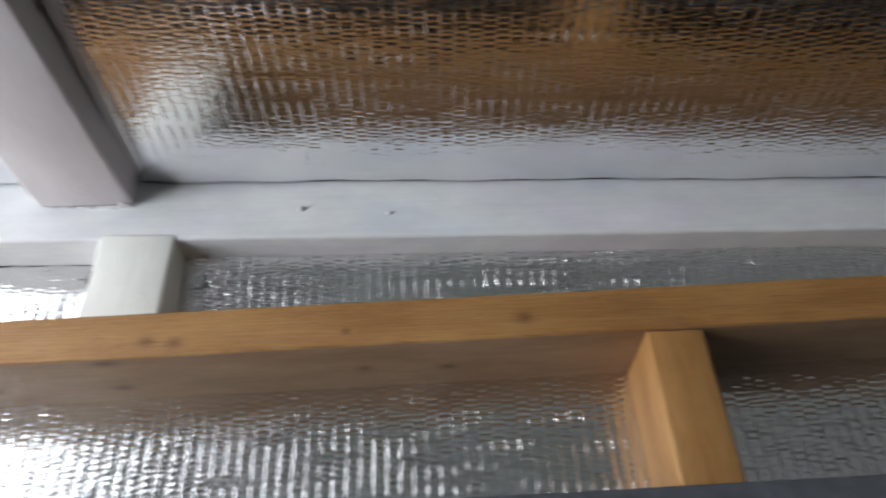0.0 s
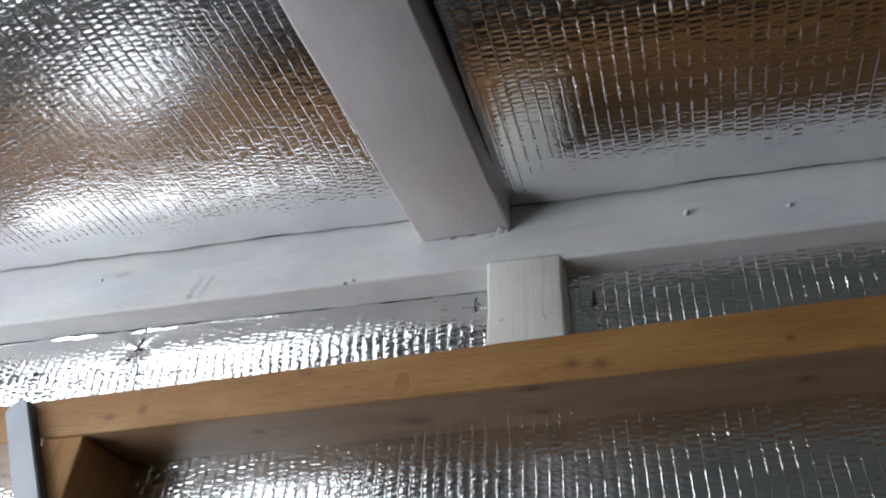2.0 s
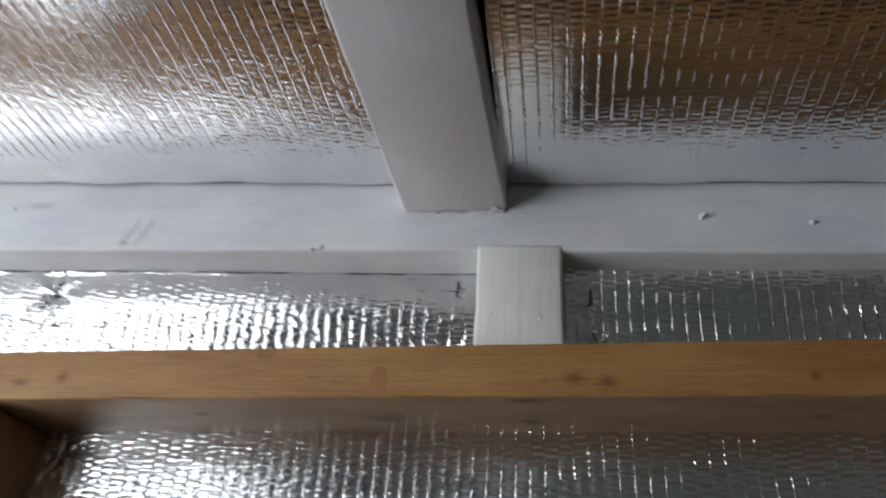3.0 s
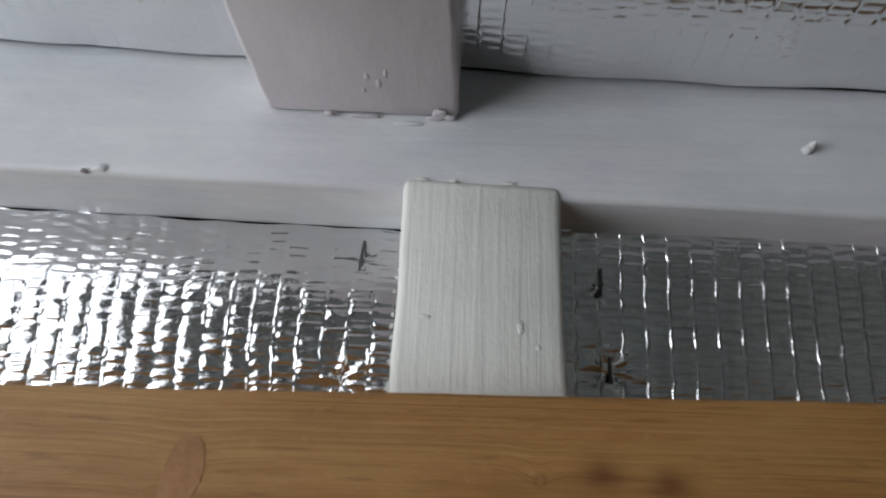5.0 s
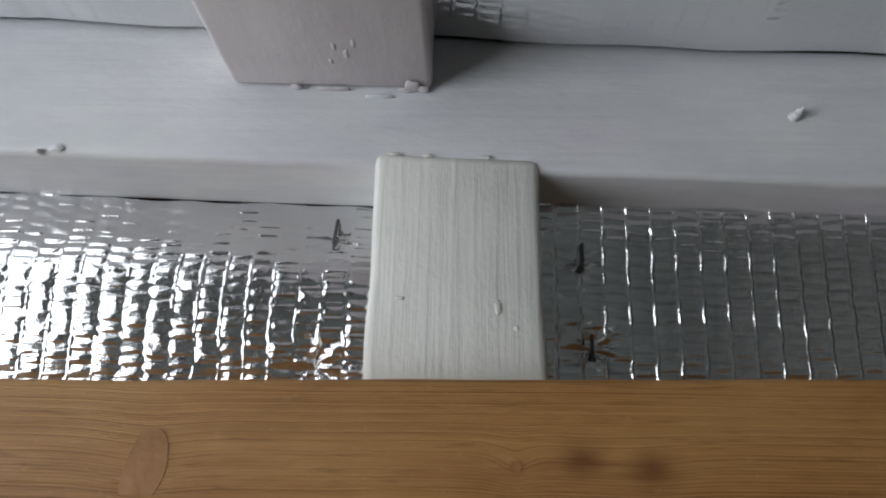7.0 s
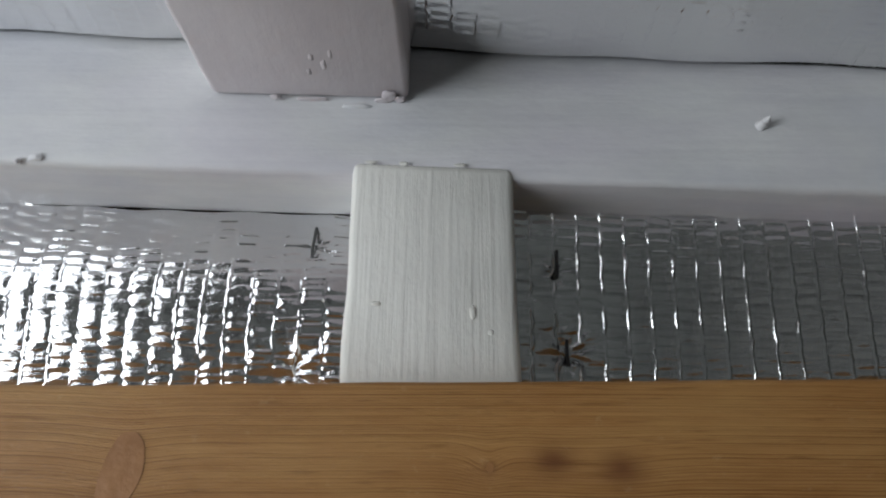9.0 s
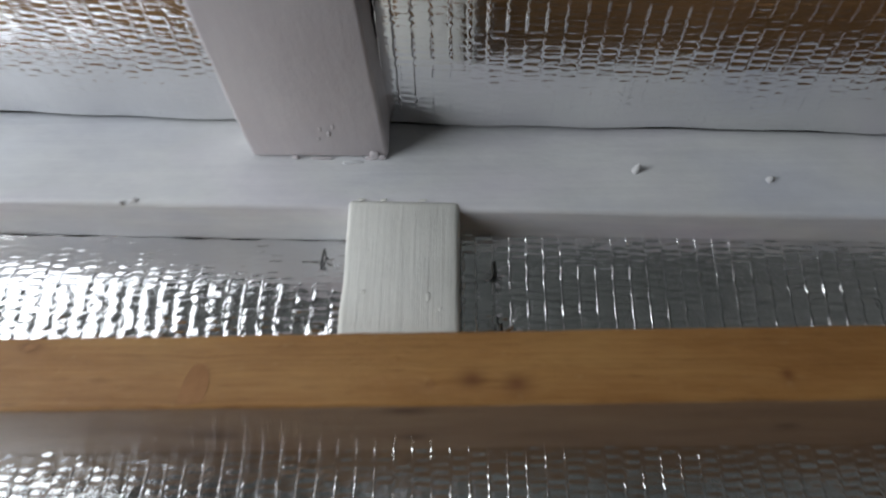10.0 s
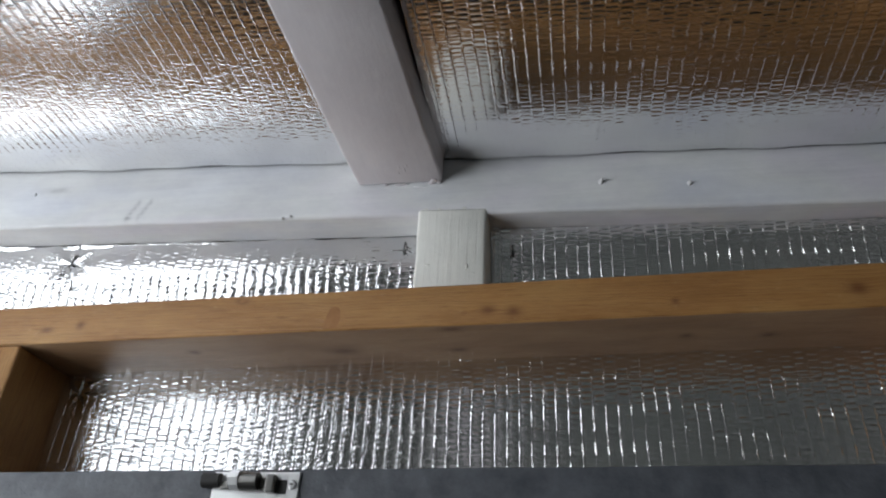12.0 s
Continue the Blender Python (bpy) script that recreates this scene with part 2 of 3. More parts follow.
def block(x0, x1, y0, y1, z0, z1, bevel=0.002, cuts=0, wobble=0.0, shape=None):
    """A box with rounded edges; cuts across its longest side, worn by wobble metres, then bent by shape(v)."""
    bm = bmesh.new()
    bmesh.ops.create_cube(bm, size=1)
    for v in bm.verts:
        v.co = Vector(((x0 + x1) / 2 + v.co.x * (x1 - x0), (y0 + y1) / 2 + v.co.y * (y1 - y0), (z0 + z1) / 2 + v.co.z * (z1 - z0)))
    if bevel:
        bmesh.ops.bevel(bm, geom=bm.edges[:], offset=bevel, segments=3, profile=0.5, affect="EDGES")
    sides = (x1 - x0, y1 - y0, z1 - z0)
    i = sides.index(max(sides))
    lo = (x0, y0, z0)[i]
    for n in range(1, cuts + 1):
        p, d = [0, 0, 0], [0, 0, 0]
        p[i], d[i] = lo + sides[i] * n / (cuts + 1), 1
        bmesh.ops.bisect_plane(bm, geom=bm.verts[:] + bm.edges[:] + bm.faces[:], plane_co=p, plane_no=d)
    if wobble:
        for v in bm.verts:
            c = v.co * 45
            v.co += Vector((noise.noise(c), noise.noise(c + Vector((9, 3, 1))), noise.noise(c + Vector((2, 7, 5))))) * wobble
    if shape:
        for v in bm.verts:
            v.co = shape(v.co)
    return bm


def rod(p0, p1, r0, r1=None, sides=12, bm=None):
    bm = bm or bmesh.new()
    p0, p1 = Vector(p0), Vector(p1)
    turn = (p1 - p0).to_track_quat("Z", "Y").to_matrix().to_4x4()
    bmesh.ops.create_cone(bm, cap_ends=True, segments=sides, radius1=r0, radius2=r0 if r1 is None else r1, depth=(p1 - p0).length,
                          matrix=Matrix.Translation((p0 + p1) / 2) @ turn)
    return bm


# ---- levels of the wall (y runs towards it) ----
FACE, BACK, RAIL_FACE = 0.650, 0.690, 0.6255
RAIL_LOW, RAIL_TOP = 1.9730, 2.0077
LEAN = 0.0140          # the rail climbs to one side
TILT = -0.029          # the plate and the roof fall to it


def rail_rise(x):
    return LEAN * (x + 0.354)


def plate_low(x):
    return 2.0905 + TILT * (x + 0.354)


def roof(x):
    return 2.1488 + np.where(np.asarray(x) < -0.354, -0.049, -0.040) * (np.asarray(x) + 0.354)


# ---- bubble foil ----
PITCH, ROW = 0.0094, 0.0047


def waves(u, v, seed):
    """Smooth random field from a few sines."""
    rng = np.random.RandomState(seed)
    out = np.zeros_like(u)
    for _ in range(9):
        a, k = rng.uniform(0, 2 * np.pi), rng.uniform(0.5, 1.4)
        out += np.sin(k * (u * np.cos(a) + v * np.sin(a)) + rng.uniform(0, 6.3)) / 4.2
    return out


def smooth(x):
    x = np.clip(x, 0, 1)
    return x * x * (3 - 2 * x)


def foil_height(u, v, seed, tacks=(), phase=0.0, puffed=0.0004, crease=0.0006, rounded=0.3, slack=0.0006, crinkle=0.00003, calm=1.0):
    """Height of the foil: columns of flat-topped bubbles between narrow welded creases, with slack; tacks pull it in."""
    table = np.random.RandomState(seed).uniform(0, 1, 4096)
    q = (u - phase) / PITCH
    col = np.floor(q + 1e-6).astype(int)
    d = q - col
    edge = np.minimum(d, 1 - d) * PITCH
    shift = 0.5 * (col % 2) + 0.22 * table[(col * 7) % 4096]
    vv = v / ROW + shift + 0.10 * waves(u * 60, v * 60, seed + 9)
    row = np.floor(vv).astype(int)
    e = vv - row
    key = (col * 131 + row * 17) % 4096
    puff = 0.45 + 0.55 * table[key]
    r = (np.abs(2 * d - 1) / 0.86) ** 3 + (np.abs(2 * e - 1) / 0.90) ** 3
    flat = smooth((1 - r) / 0.8)
    dome = (1 - np.abs(2 * e - 1) ** 1.6) * (1 - np.abs(2 * d - 1) ** 4)
    pad = (1 - rounded) * flat + rounded * dome
    swell = 0.6 + 0.4 * smooth(0.5 + 0.9 * waves(u * 22, v * 22, seed + 2))
    h = puffed * pad * puff * swell * calm
    # each flat top leans a little its own way
    h += 0.6 * puffed * flat * ((table[(key + 801) % 4096] - 0.5) * (2 * d - 1) + (table[(key + 1603) % 4096] - 0.5) * (2 * e - 1)) * calm
    # small folds that cross some of the columns
    fold = smooth((table[(col * 29 + row * 211) % 4096] - 0.45) / 0.4)
    h += 0.85 * puffed * fold * np.exp(-(np.minimum(e, 1 - e) * ROW / 0.0006) ** 2) * smooth(edge / 0.0012) * (0.3 + 0.7 * calm)
    broken = np.clip(0.70 + 0.50 * waves(u * 90, v * 420, seed + 3), 0.0, 1.5)
    h += crease * broken * np.exp(-(edge / 0.00048) ** 2) * (0.35 + 0.65 * calm)
    h += crinkle * (waves(u * 330, v * 420, seed + 5) + 0.5 * waves(u * 900, v * 1700, seed + 12) * calm)
    h += slack * waves(u * 20, v * 26, seed + 6)
    for tu, tv, depth, reach in tacks:
        du, dv = u - tu, v - tv
        rr = np.sqrt(du * du + dv * dv) + 1e-6
        ang = np.arctan2(dv, du)
        star = np.abs(np.sin(3.0 * ang + 0.8 + 1.2 * np.sin(ang)))
        h -= depth * np.exp(-rr / reach) * (0.7 + 1.1 * star * smooth(rr / 0.002))
    return h


def sheet(name, u0, u1, v0, v1, step, put, label, seed, tacks=(), phase=0.0, strip=False, **look_of):
    """A foil sheet; its net is drawn together along the welds, which wander sideways."""
    marks = np.array([0, 0.00028, 0.0006, 0.0010, 0.0017, 0.0030, 0.0047, 0.0064, 0.0077, 0.0084, 0.0088, 0.00912])
    k0, k1 = int(np.floor((u0 - phase) / PITCH)), int(np.ceil((u1 - phase) / PITCH))
    us = (phase + PITCH * np.arange(k0, k1)[:, None] + marks[None, :]).ravel()
    us = np.concatenate([[u0], us[(us > u0) & (us < u1)], [u1]])
    u, v = np.meshgrid(us, np.linspace(v0, v1, int((v1 - v0) / step) + 1), indexing="ij")
    calm = 1.0
    if strip:                                              # pulled flat along the top
        calm = 0.5 + 0.5 * smooth((0.066 - v + 0.007 * waves(u * 40, v * 40, seed + 10)) / 0.022)
    h = foil_height(u, v, seed, tacks, phase, calm=calm, **look_of)
    inner = smooth((u - u0) / 0.004) * smooth((u1 - u) / 0.004)
    x = u + inner * (0.00042 * waves(u * 45, v * 1100, seed + 1) + 0.0009 * waves(u * 5, v * 9, seed + 8))
    co = put(x, v, h).reshape(-1, 3)
    nu, nv = u.shape
    idx = np.arange(nu * nv).reshape(nu, nv)
    quads = np.stack([idx[:-1, :-1], idx[1:, :-1], idx[1:, 1:], idx[:-1, 1:]], axis=-1).reshape(-1, 4)
    me = bpy.data.meshes.new(name)
    me.vertices.add(len(co))
    me.vertices.foreach_set("co", co.astype(np.float32).ravel())
    me.loops.add(len(quads) * 4)
    me.loops.foreach_set("vertex_index", quads.astype(np.int32).ravel())
    me.polygons.add(len(quads))
    me.polygons.foreach_set("loop_start", np.arange(0, len(quads) * 4, 4, dtype=np.int32))
    me.polygons.foreach_set("use_smooth", np.ones(len(quads), dtype=bool))
    me.update(calc_edges=True)
    me.materials.append(FOIL)
    return tagged(new(name, me), label, "foil insulation", "foil insulation sheets")


def on_wall(u, v, h):
    return np.stack([u, BACK - h, v + rail_rise(u)], axis=-1)


def under_plate(u, v, h):
    """v runs from the rail up to 0.09 under the plate, where the foil comes forward; its cut top edge is ragged and curls out in places."""
    ragged = 0.0006 * np.sin(u * 57) + 0.0006 * np.sin(u * 190 + 2)
    top = plate_low(u) + 0.0011 + 0.6 * ragged
    low = RAIL_TOP + rail_rise(u) - 0.002
    z = low + v / 0.09 * (top - low)
    lean = np.where(u < -0.35, 0.0098 * smooth(v / 0.062) ** 0.8 - 0.0060 * smooth((v - 0.050) / 0.045), 0.0145 * v / 0.09)
    curl = 0.0022 * smooth((v - 0.0868) / 0.0032) * smooth(0.3 + 0.8 * waves(u * 70, u * 0, 77)) * smooth((-0.50 - u) / 0.08)
    return np.stack([u, BACK - h - lean - curl, z - 0.25 * curl], axis=-1)


def on_roof(u, v, h):
    lift = 0.0008 * np.sin(u * 31 + 1) + 0.0006 * np.sin(u * 83)      # the cut edge wanders on the plate
    near = np.exp(-(FACE - v) / 0.02)
    return np.stack([u, v, roof(u) - h + lift * near], axis=-1)


STUD_X0, STUD_X1 = -0.385, -0.325
TACKS_UP_L = [(-0.403, 0.074, 0.0014, 0.006), (-0.408, 0.022, 0.0022, 0.010), (-0.738, 0.072, 0.004, 0.018), (-0.44, 0.010, 0.0018, 0.010)]
TACKS_UP_R = [(-0.303, 0.030, 0.0020, 0.009), (-0.306, 0.064, 0.0012, 0.005)]


# ---- the wall and roof timbers ----
def plate_shape(co):
    k = (co.z - 2.0905) / 0.0620
    back = 0.0016 * smooth((co.y - 0.655) / 0.02) * (1 - k)
    drop = (1 - k) * TILT * (co.x + 0.354) + k * (float(roof(co.x)) - 2.1488)
    return co + Vector((0, 0, drop + float(back)))


def build_plate():
    bm = block(-1.219, 2.2, FACE, 0.6880, 2.0905, 2.1525, 0.003, 180, 0.0006, plate_shape)
    ob = finish("wall_plate", bm, PLATE_PAINT, smooth=True)
    return tagged(ob, "thinly white-painted timber wall plate with brush marks", "timber beam")


def build_stud():
    bm = block(STUD_X0, STUD_X1, FACE - 0.0015, 0.72, RAIL_TOP - 0.002, 2.0958, 0.0032, 24, 0.0009, lambda co: co + Vector((0, 0, -0.034 * (co.x + 0.355) if co.z > 2.08 else 0)))
    ob = finish("wall_stud", bm, STUD_PAINT, smooth=True)
    return tagged(ob, "short cream-white painted timber stud above the pine rail", "timber stud")


def rafter_shape(co):
    y = co.y
    x = co.x + 0.036 * (y - FACE)
    return Vector((x, y, co.z + -0.017 * (co.x + 0.402)))


def build_rafter():
    bm = block(-0.4415, -0.3645, -1.65, FACE - 0.0005, 2.1245, 2.20, 0.0025, 260, 0.0006, rafter_shape)
    # chipped lower end
    for v in bm.verts:
        if v.co.y > 0.64 and v.co.z < 2.14:
            v.co.z += 0.0016 * max(0, noise.noise(Vector((v.co.x * 160, 3, 1)))) + 0.001
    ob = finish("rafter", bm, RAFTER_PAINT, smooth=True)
    return tagged(ob, "white-painted roof rafter with paint runs and a chipped end", "timber beam")


def build_rail():
    bm = block(-1.219, 2.2, RAIL_FACE, BACK + 0.01, RAIL_LOW, RAIL_TOP, 0.0022, 160, 0.0004, lambda co: co + Vector((0, 0, rail_rise(co.x))))
    bm.normal_update()
    # Faces that point down take the greyer pine.
    for f in bm.faces:
        f.material_index = 1 if f.normal.z < -0.8 else 0
    ob = finish("timber_rail", bm, RAIL_PINE, smooth=True)
    ob.data.materials.append(RAIL_UNDERSIDE)
    for x, z, a, b, slant, seed in [(-0.4405, 1.9810, 0.0060, 0.0110, 0.12, 1), (-0.5175, 2.0005, 0.003, 0.0016, 0.6, 2), (-0.338, 1.9830, 0.0011, 0.0013, 0, 3)]:
        knot = bmesh.new()
        ring = []
        for k in range(40):
            t = 2 * math.pi * k / 40
            r = 1 + 0.16 * noise.noise(Vector((math.cos(t) * 1.6, math.sin(t) * 1.6, seed * 5)))
            px, pz = a * r * math.cos(t), b * r * math.sin(t)
            ring.append(knot.verts.new((x + px + slant * pz, RAIL_FACE - 0.00016, max(z + pz, RAIL_LOW + rail_rise(x) + 0.0023))))
        rim = [knot.verts.new((v.co.x + (v.co.x - x) * 0.0, RAIL_FACE + 0.0015, v.co.z + (v.co.z - z) * 0.03)) for v in ring]
        knot.faces.new(ring[::-1])
        for k in range(40):
            m = (k + 1) % 40
            knot.faces.new((ring[k], ring[m], rim[m], rim[k]))
        bmesh.ops.recalc_face_normals(knot, faces=knot.faces[:])
        part("knot", knot, KNOT_WOOD, ob, "smooth brown resinous knot")
    return tagged(ob, "bare pine header rail with knots, orange-yellow", "timber rail")


def build_upright(x0, x1):
    bm = block(x0, x1, RAIL_FACE + 0.0005, BACK + 0.01, 0.0, RAIL_LOW + rail_rise(x0) - 0.0003, 0.002, 40, 0.0004)
    ob = finish("timber_upright", bm, POST_PINE, smooth=True)
    return tagged(ob, "bare pine wall upright under the header rail", "timber upright", "pine uprights of the wall")


build_plate()
build_stud()
build_rafter()
build_rail()
build_upright(0.0195, 0.0590)
build_upright(-0.7450, -0.7055)

WALL_LOOK = dict(puffed=0.00040, crease=0.00048, rounded=0.4, slack=0.0006, crinkle=0.00004)
ROOF_LOOK = dict(puffed=0.00032, crease=0.0006, rounded=0.3, slack=0.0005, crinkle=0.00002)
sheet("foil_sheet", -0.98, STUD_X0 - 0.0005, 0.0, 0.09, 0.0006, under_plate, "shiny silver bubble foil above the rail, creased where it is stapled", 11, TACKS_UP_L, -0.0020, True,
      puffed=0.0013, crease=0.00042, rounded=0.8, slack=0.0008, crinkle=0.00016)
sheet("foil_sheet", STUD_X1 + 0.0005, 0.36, 0.0, 0.09, 0.0006, under_plate, "silver bubble foil beside the stud, star-creased at the staples", 12, TACKS_UP_R, -0.0052, False,
      puffed=0.00045, crease=0.00062, rounded=0.6, slack=0.0006, crinkle=0.00009)
sheet("foil_sheet", -0.7052, 0.0193, 1.835, RAIL_LOW, 0.0006, on_wall, "silver bubble foil in the bay between two pine uprights", 13, [(-0.69, 1.955, 0.002, 0.012)], -0.0017, **WALL_LOOK)
sheet("foil_sheet", 0.0593, 0.40, 1.82, RAIL_LOW, 0.0009, on_wall, "silver bubble foil in the bay beyond the pine upright", 14, (), 0.0, **WALL_LOOK)
sheet("foil_sheet", -0.98, -0.7453, 1.78, RAIL_LOW, 0.0010, on_wall, "silver bubble foil in the bright end bay", 15, (), 0.0, **WALL_LOOK)
sheet("foil_sheet", -0.98, -0.4435, 0.355, FACE - 0.0024, 0.0008, on_roof, "silver bubble foil stapled under the roof on the bright side", 16, (), 0.0, **ROOF_LOOK)
sheet("foil_sheet", -0.3660, 0.36, 0.355, FACE - 0.0024, 0.0008, on_roof, "silver bubble foil stapled under the roof beside the rafter", 17, (), 0.0, **ROOF_LOOK)


# ---- the room round it ----
def wall(name, x0, x1, y0, y1, z0, z1, mat, label=""):
    return tagged(finish(name, block(x0, x1, y0, y1, z0, z1, 0), mat), label or "unseen shed wall, darkened to cut bounce light", "wall", kind="structure")


wall("floor", -1.32, 2.3, -1.75, 0.8, -0.05, 0.0, FLOOR_WOOD, "unseen wooden shed floor, dark to cut bounce light")
wall("wall_north", -1.32, 2.3, 0.745, 0.80, 0.0, 2.26, BACKING, "unseen boarding behind the foil, near-black to darken the gaps")
wall("wall_east", 2.2, 2.3, -1.65, 0.745, 0.0, 2.26, SIDE_WALL_DARK)
tagged(finish("ceiling", block(-1.32, 2.3, -1.75, 0.8, 2.26, 2.30, 0), BACKING), "unseen roof boarding above the foil, near-black to darken the gaps", "ceiling", kind="structure")


def build_window_wall():
    w = WIN
    bm = bmesh.new()
    me_blocks = [(-1.65, w["y0"], 0.0, 2.26), (w["y1"], 0.745, 0.0, 2.26), (w["y0"], w["y1"], 0.0, w["z0"]), (w["y0"], w["y1"], w["z1"], 2.26)]
    for y0, y1, z0, z1 in me_blocks:
        bmesh.ops.create_cube(bm, size=1, matrix=Matrix.Translation((-1.27, (y0 + y1) / 2, (z0 + z1) / 2)) @ Matrix.Diagonal((0.1, y1 - y0, z1 - z0, 1)))
    tagged(finish("wall_west", bm, SIDE_WALL_DARK), "shed wall with a window opening, darkened to cut bounce light", "wall", kind="structure")
    root = tagged(new("window_1"), "white-framed shed window", "window", kind="structure")
    for y0, y1, z0, z1 in [(w["y0"], w["y1"], w["z0"], w["z0"] + 0.05), (w["y0"], w["y1"], w["z1"] - 0.05, w["z1"]),
                           (w["y0"], w["y0"] + 0.05, w["z0"] + 0.05, w["z1"] - 0.05), (w["y1"] - 0.05, w["y1"], w["z0"] + 0.05, w["z1"] - 0.05)]:
        part("window_frame", block(-1.28, -1.235, y0, y1, z0, z1, 0.003), FRAME_WHITE, root)


build_window_wall()


def build_garden_window():
    """Back wall; its unseen window and self-lit greenery are added for the foil's reflections."""
    x0, x1, z0, z1 = 0.55, 2.05, 1.0, 2.05
    bm = bmesh.new()
    for a, b, c, d in [(-1.32, x0, 0.0, 2.26), (x1, 2.3, 0.0, 2.26), (x0, x1, 0.0, z0), (x0, x1, z1, 2.26)]:
        bmesh.ops.create_cube(bm, size=1, matrix=Matrix.Translation(((a + b) / 2, -1.70, (c + d) / 2)) @ Matrix.Diagonal((b - a, 0.1, d - c, 1)))
    tagged(finish("wall_south", bm, SOUTH_PAINT), "grey-green shed wall with a window opening, darkened to cut bounce light", "wall", kind="structure")
    root = tagged(new("window_2"), "unseen white-framed window added towards the garden", "window", kind="structure")
    for a, b, c, d in [(x0, x1, z0, z0 + 0.05), (x0, x1, z1 - 0.05, z1), (x0, x0 + 0.05, z0 + 0.05, z1 - 0.05), (x1 - 0.05, x1, z0 + 0.05, z1 - 0.05)]:
        part("window_frame", block(a, b, -1.72, -1.675, c, d, 0.003), FRAME_WHITE, root)
    mat, tree, bsdf = material("self_lit_greenery", 0.9)
    leaves = noised(tree, placed(tree, (3, 3, 3)), 1, 5, 0.6)
    col = ramp(tree, leaves, [(0.35, (0.052, 0.055, 0.053)), (0.65, (0.125, 0.130, 0.124))])
    tree.links.new(col, bsdf.inputs["Base Color"])
    # The leaves glow by themselves, in place of daylight falling on them.
    tree.links.new(col, bsdf.inputs["Emission Color"])
    bsdf.inputs["Emission Strength"].default_value = 1.0
    tagged(finish("backdrop", block(-0.5, 3.2, -2.9, -2.85, 0.0, 3.2, 0), mat), "unseen hedge backdrop that glows instead of catching daylight", "backdrop", kind="structure")


build_garden_window()


# foil under the rest of the roof and on the far part of the wall, coarse
def coarse(name, x0, x1, y0, y1, z0, z1, label):
    return tagged(finish(name, block(x0, x1, y0, y1, z0, z1, 0), FOIL), label, "foil insulation", "foil insulation sheets")


def roof_block(x0, x1, y0, y1):
    bm = block(x0, x1, y0, y1, 0.0005, 0.0025, 0, 12, 0, lambda co: Vector((co.x, co.y, co.z + float(roof(co.x)))))
    return tagged(finish("foil_sheet", bm, FOIL), "silver bubble foil under the rest of the roof", "foil insulation", "foil insulation sheets")


for x0, x1, y0, y1 in [(-1.219, -0.45, -1.65, 0.355), (-0.38, 2.2, -1.65, 0.355), (0.36, 2.2, 0.355, 0.648), (-1.219, -0.98, 0.355, 0.648)]:
    roof_block(x0, x1, y0, y1)

for x0, x1, z0, z1 in [(-0.98, -0.7455, 1.0, 1.77), (-1.219, -0.98, 1.0, 1.963), (-1.219, -0.98, 1.999, 2.104), (0.40, 2.2, 1.0, 1.983), (0.36, 2.2, 2.02, 2.02 + 0.025)]:
    coarse("foil_sheet", x0, x1, BACK, BACK + 0.003, z0, z1, "silver bubble foil at the end of the wall")


# ---- things on the wall ----
def build_screw(x, z, length, lean):
    bm = bmesh.new()
    p = Vector((x, FACE + 0.002, z))
    way = Vector((lean, -1, 0.05)).normalized()
    rod(p, p + way * length * 0.55, 0.0019, 0.0017, 14, bm)
    rod(p + way * length * 0.55, p + way * length, 0.0017, 0.0002, 14, bm)
    turns = 4
    for i in range(turns):
        a = p + way * (length * (0.2 + 0.6 * i / turns))
        rod(a, a + way * 0.0009, 0.0026 - 0.0003 * i, 0.0012, 14, bm)
    ob = finish("screw_tip", bm, TIP_PAINT, smooth=True)
    return tagged(ob, "white-painted screw tip poking through the wall plate", "screw", "screw tips in the wall plate")


build_screw(-0.2285, 2.1150, 0.0082, 0.15)
build_screw(-0.1575, 2.1080, 0.005, 0.2)


def build_staple(x, z, y, tilt):
    """Flat wire crown with two short legs going into the wall."""
    s, c = math.sin(tilt), math.cos(tilt)
    a, b = Vector((x - s * 0.0050, y, z - c * 0.0050)), Vector((x + s * 0.0050, y, z + c * 0.0050))
    bm = rod(a, b, 0.0007, None, 8)
    for end in (a, b):
        rod(end, end + Vector((0, 0.010, 0)), 0.0007, None, 8, bm)
    ob = finish("staple", bm, STAPLE_STEEL)
    return tagged(ob, "dark wire staple holding the foil", "staple", "staples in the foil")


for sx, sz, sy, tilt in [(-0.303, 2.035, 0.6858, 0.0), (-0.306, 2.069, 0.6785, 0.05), (-0.403, 2.080, 0.6822, 0.1), (-0.738, 2.083, 0.6862, 0.5)]:
    build_staple(sx, sz, sy, tilt)

board = finish("grey_board", block(-0.735, 2.2, 0.606, 0.6240, 0.0, 1.8635, 0.002, 60, 0.0003, lambda co: co + Vector((0, 0, 0.010 * (co.x + 0.3)))), GREY_PAINT, smooth=True)
tagged(board, "dark blue-grey painted board across the wall below the foil", "painted board", kind="structure")


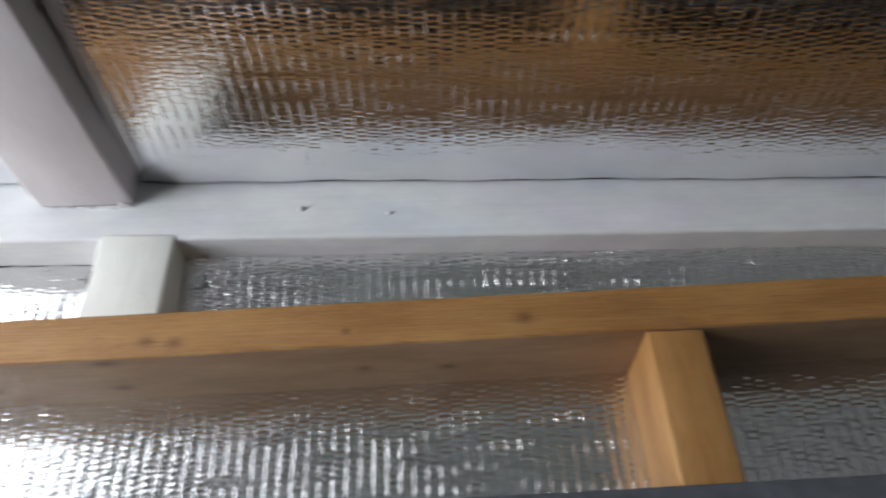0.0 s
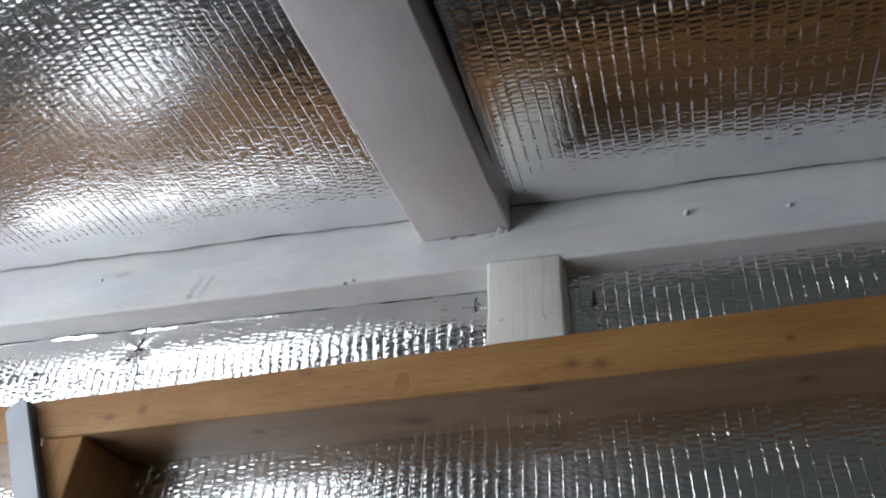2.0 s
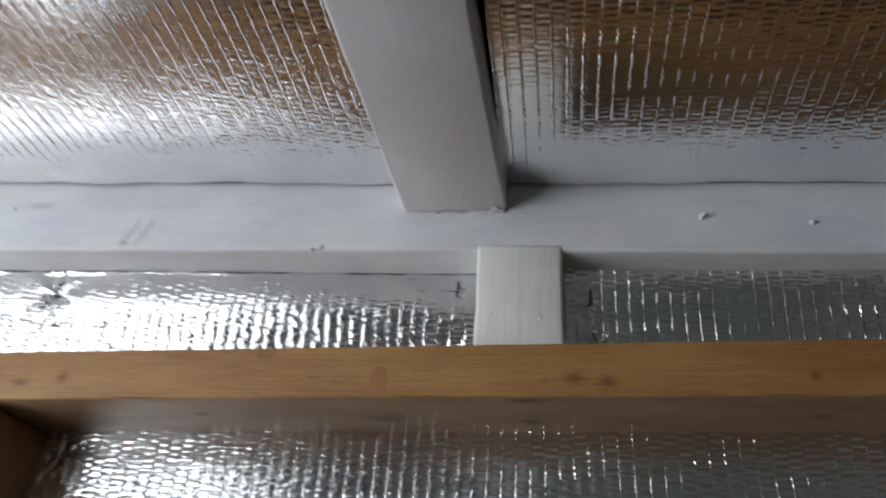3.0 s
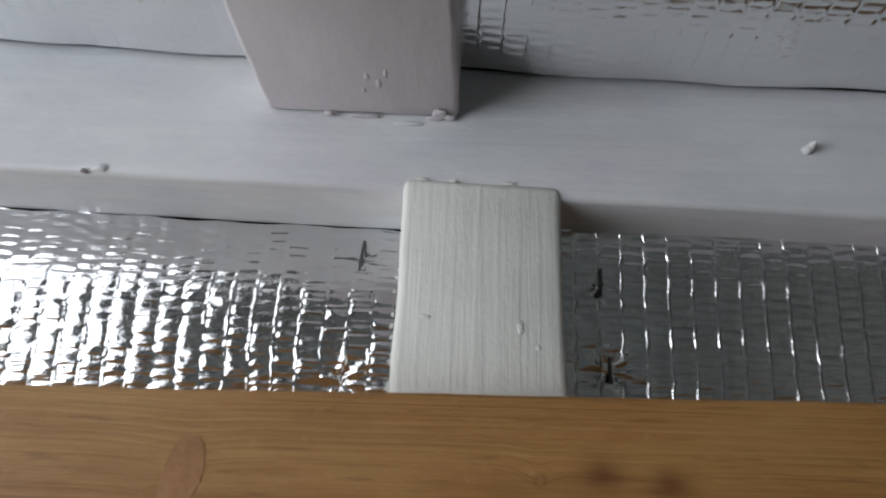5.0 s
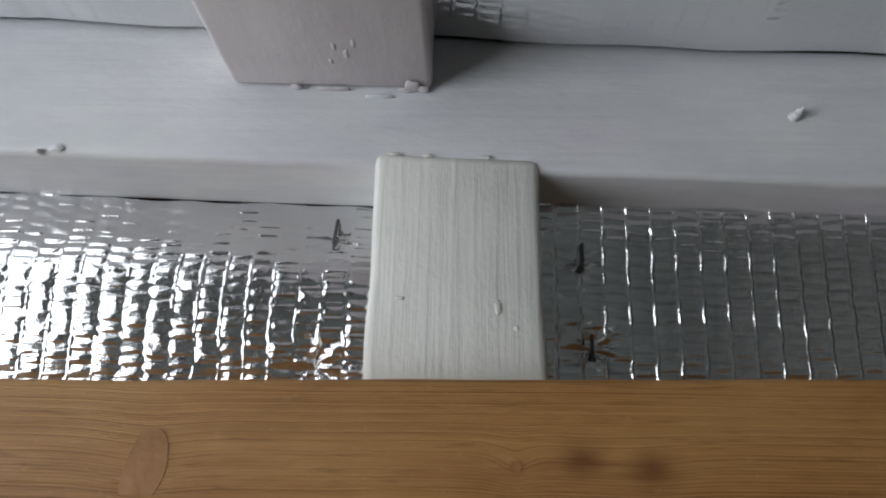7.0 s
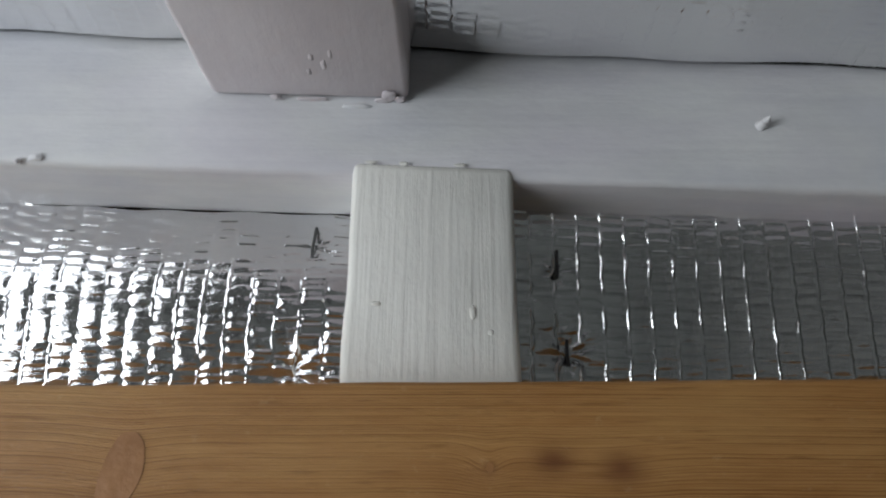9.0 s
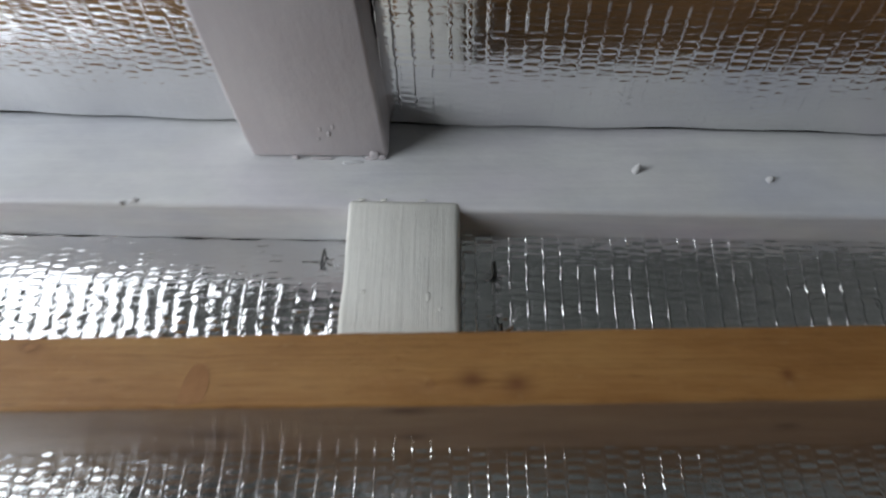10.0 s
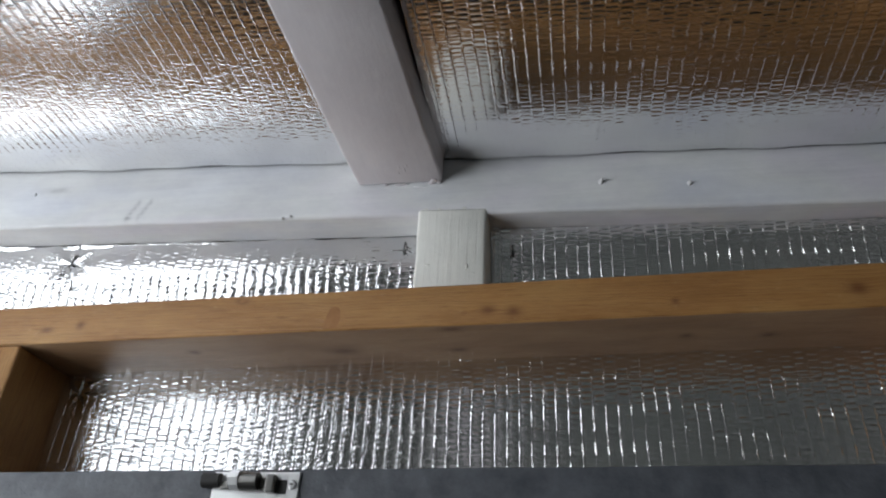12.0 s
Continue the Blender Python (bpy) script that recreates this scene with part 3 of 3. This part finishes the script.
def build_latch():
    y = 0.606
    root = tagged(new("toggle_catch"), "bright steel toggle catch on the dark grey board", "catch")
    root.location = (0, 0, 0)
    part("base_plate", block(-0.500, -0.4395, y - 0.0018, y - 0.0001, 1.836, 1.8595, 0.0008), CHROME, root, "bright steel base plate")
    part("rubber_tip", rod((-0.5055, y - 0.0045, 1.8530), (-0.4935, y - 0.0045, 1.8530), 0.0050, 0.0046, 18), RUBBER, root, "black rubber tip")
    part("spring_arm", block(-0.4935, -0.4845, y - 0.0052, y - 0.0018, 1.8475, 1.8525, 0.001), DARK_STEEL, root)
    part("collar", rod((-0.4850, y - 0.0068, 1.8530), (-0.4783, y - 0.0068, 1.8530), 0.0064, 0.0064, 8), CHROME, root, "bright steel hexagon nut")
    part("barrel", rod((-0.4783, y - 0.0060, 1.8520), (-0.4660, y - 0.0060, 1.8520), 0.0058, None, 20), DARK_STEEL, root, "dull steel barrel")
    part("yoke", block(-0.4660, -0.4606, y - 0.0050, y - 0.0018, 1.8470, 1.8550, 0.001), DARK_STEEL, root)
    part("lever", block(-0.4606, -0.4543, y - 0.0085, y - 0.0018, 1.8450, 1.8565, 0.0012), DARK_STEEL, root)
    part("slot", block(-0.4543, -0.4480, y - 0.0026, y - 0.0018, 1.8450, 1.8540, 0.0003), RUBBER, root)
    head = part("screw_head", rod((-0.4440, y - 0.0018, 1.8510), (-0.4440, y - 0.0042, 1.8510), 0.0032, 0.0022, 16), CHROME, root)
    part("cross_slot", block(-0.4453, -0.4427, y - 0.0045, y - 0.0041, 1.8504, 1.8516, 0), RUBBER, head)


build_latch()


def build_bar():
    """A short flat grey strip fixed aslant across the rail and the upright, rounded at its top."""
    length, w, t = 0.135, 0.0096, 0.009
    bm = bmesh.new()
    outline = [(-w, -length)] + [(w * math.cos(a), w * 0.55 * math.sin(a) - w * 0.55) for a in [math.pi - math.pi * k / 12 for k in range(13)]] + [(w, -length)]
    front = [bm.verts.new((x, 0, z)) for x, z in outline]
    back = [bm.verts.new((x, t, z)) for x, z in outline]
    bm.faces.new(front[::-1])
    bm.faces.new(back)
    for k in range(len(outline)):
        m = (k + 1) % len(outline)
        bm.faces.new((front[k], front[m], back[m], back[k]))
    bmesh.ops.recalc_face_normals(bm, faces=bm.faces[:])
    turn = Matrix.Translation((-0.7780, 0.6157, 1.9970)) @ pose(0, 0, 0, 0, -31.5, 0)
    bmesh.ops.transform(bm, matrix=turn, verts=bm.verts[:])
    ob = tagged(finish("grey_strip", bm, BAR_GREY), "flat grey strip with a rounded top, aslant on the pine upright", "strip")
    # A near-black sliver along one side of the strip.
    edge = block(w, w + 0.0018, 0.0005, t, -length + 0.01, -0.006, 0.0005)
    bmesh.ops.transform(edge, matrix=turn, verts=edge.verts[:])
    part("dark_edge", edge, BAR_EDGE, ob, "near-black edge along one side of the strip")


build_bar()


def lump(name, place, size, mat, parent, seed):
    """A hardened run or blob of paint."""
    bm = bmesh.new()
    bmesh.ops.create_icosphere(bm, subdivisions=3, radius=1)
    for v in bm.verts:
        v.co *= 1 + 0.35 * noise.noise(v.co * 1.7 + Vector((seed, seed * 2, 0)))
        v.co = Vector((v.co.x * size[0], v.co.y * size[1], v.co.z * size[2])) + Vector(place)
    return part(name, bm, mat, parent, smooth=True)


RAFTER, STUD, PLATE = bpy.data.objects["rafter"], bpy.data.objects["wall_stud"], bpy.data.objects["wall_plate"]
for n, (x, y, sx, sy) in enumerate([(-0.372, 0.646, 0.003, 0.003), (-0.368, 0.648, 0.0022, 0.002), (-0.375, 0.649, 0.003, 0.0015), (-0.402, 0.649, 0.006, 0.0012),
                                    (-0.395, 0.628, 0.0012, 0.003), (-0.392, 0.622, 0.001, 0.0028), (-0.399, 0.624, 0.001, 0.0025), (-0.401, 0.632, 0.0009, 0.002), (-0.4165, 0.648, 0.0022, 0.0016)]):
    lump("paint_blob", (x, y, 2.1248 + -0.017 * (x + 0.402)), (sx, sy, 0.0006), RAFTER_PAINT, RAFTER, n)
for n, (x, z, sx, sz) in enumerate([(-0.335, 2.030, 0.0012, 0.0014), (-0.341, 2.037, 0.0014, 0.0035), (-0.374, 2.040, 0.002, 0.0012), 
                                    (-0.366, 2.0955, 0.002, 0.0012), (-0.378, 2.096, 0.003, 0.001), (-0.345, 2.0950, 0.003, 0.001)]):
    lump("paint_blob", (x, FACE - 0.0017, z), (sx * 0.8, 0.00035, sz * 0.7), STUD_PAINT, STUD, n + 20)
for n, (x, z, sx, sz) in enumerate([(-0.503, 2.0975, 0.003, 0.0016), (-0.51, 2.096, 0.0012, 0.0012), (-0.775, 2.142, 0.002, 0.002), (-0.385, 2.122, 0.006, 0.0008)] ):
    lump("paint_blob", (x, FACE - 0.0003, z), (sx, 0.0012, sz), PLATE_PAINT, PLATE, n + 40)
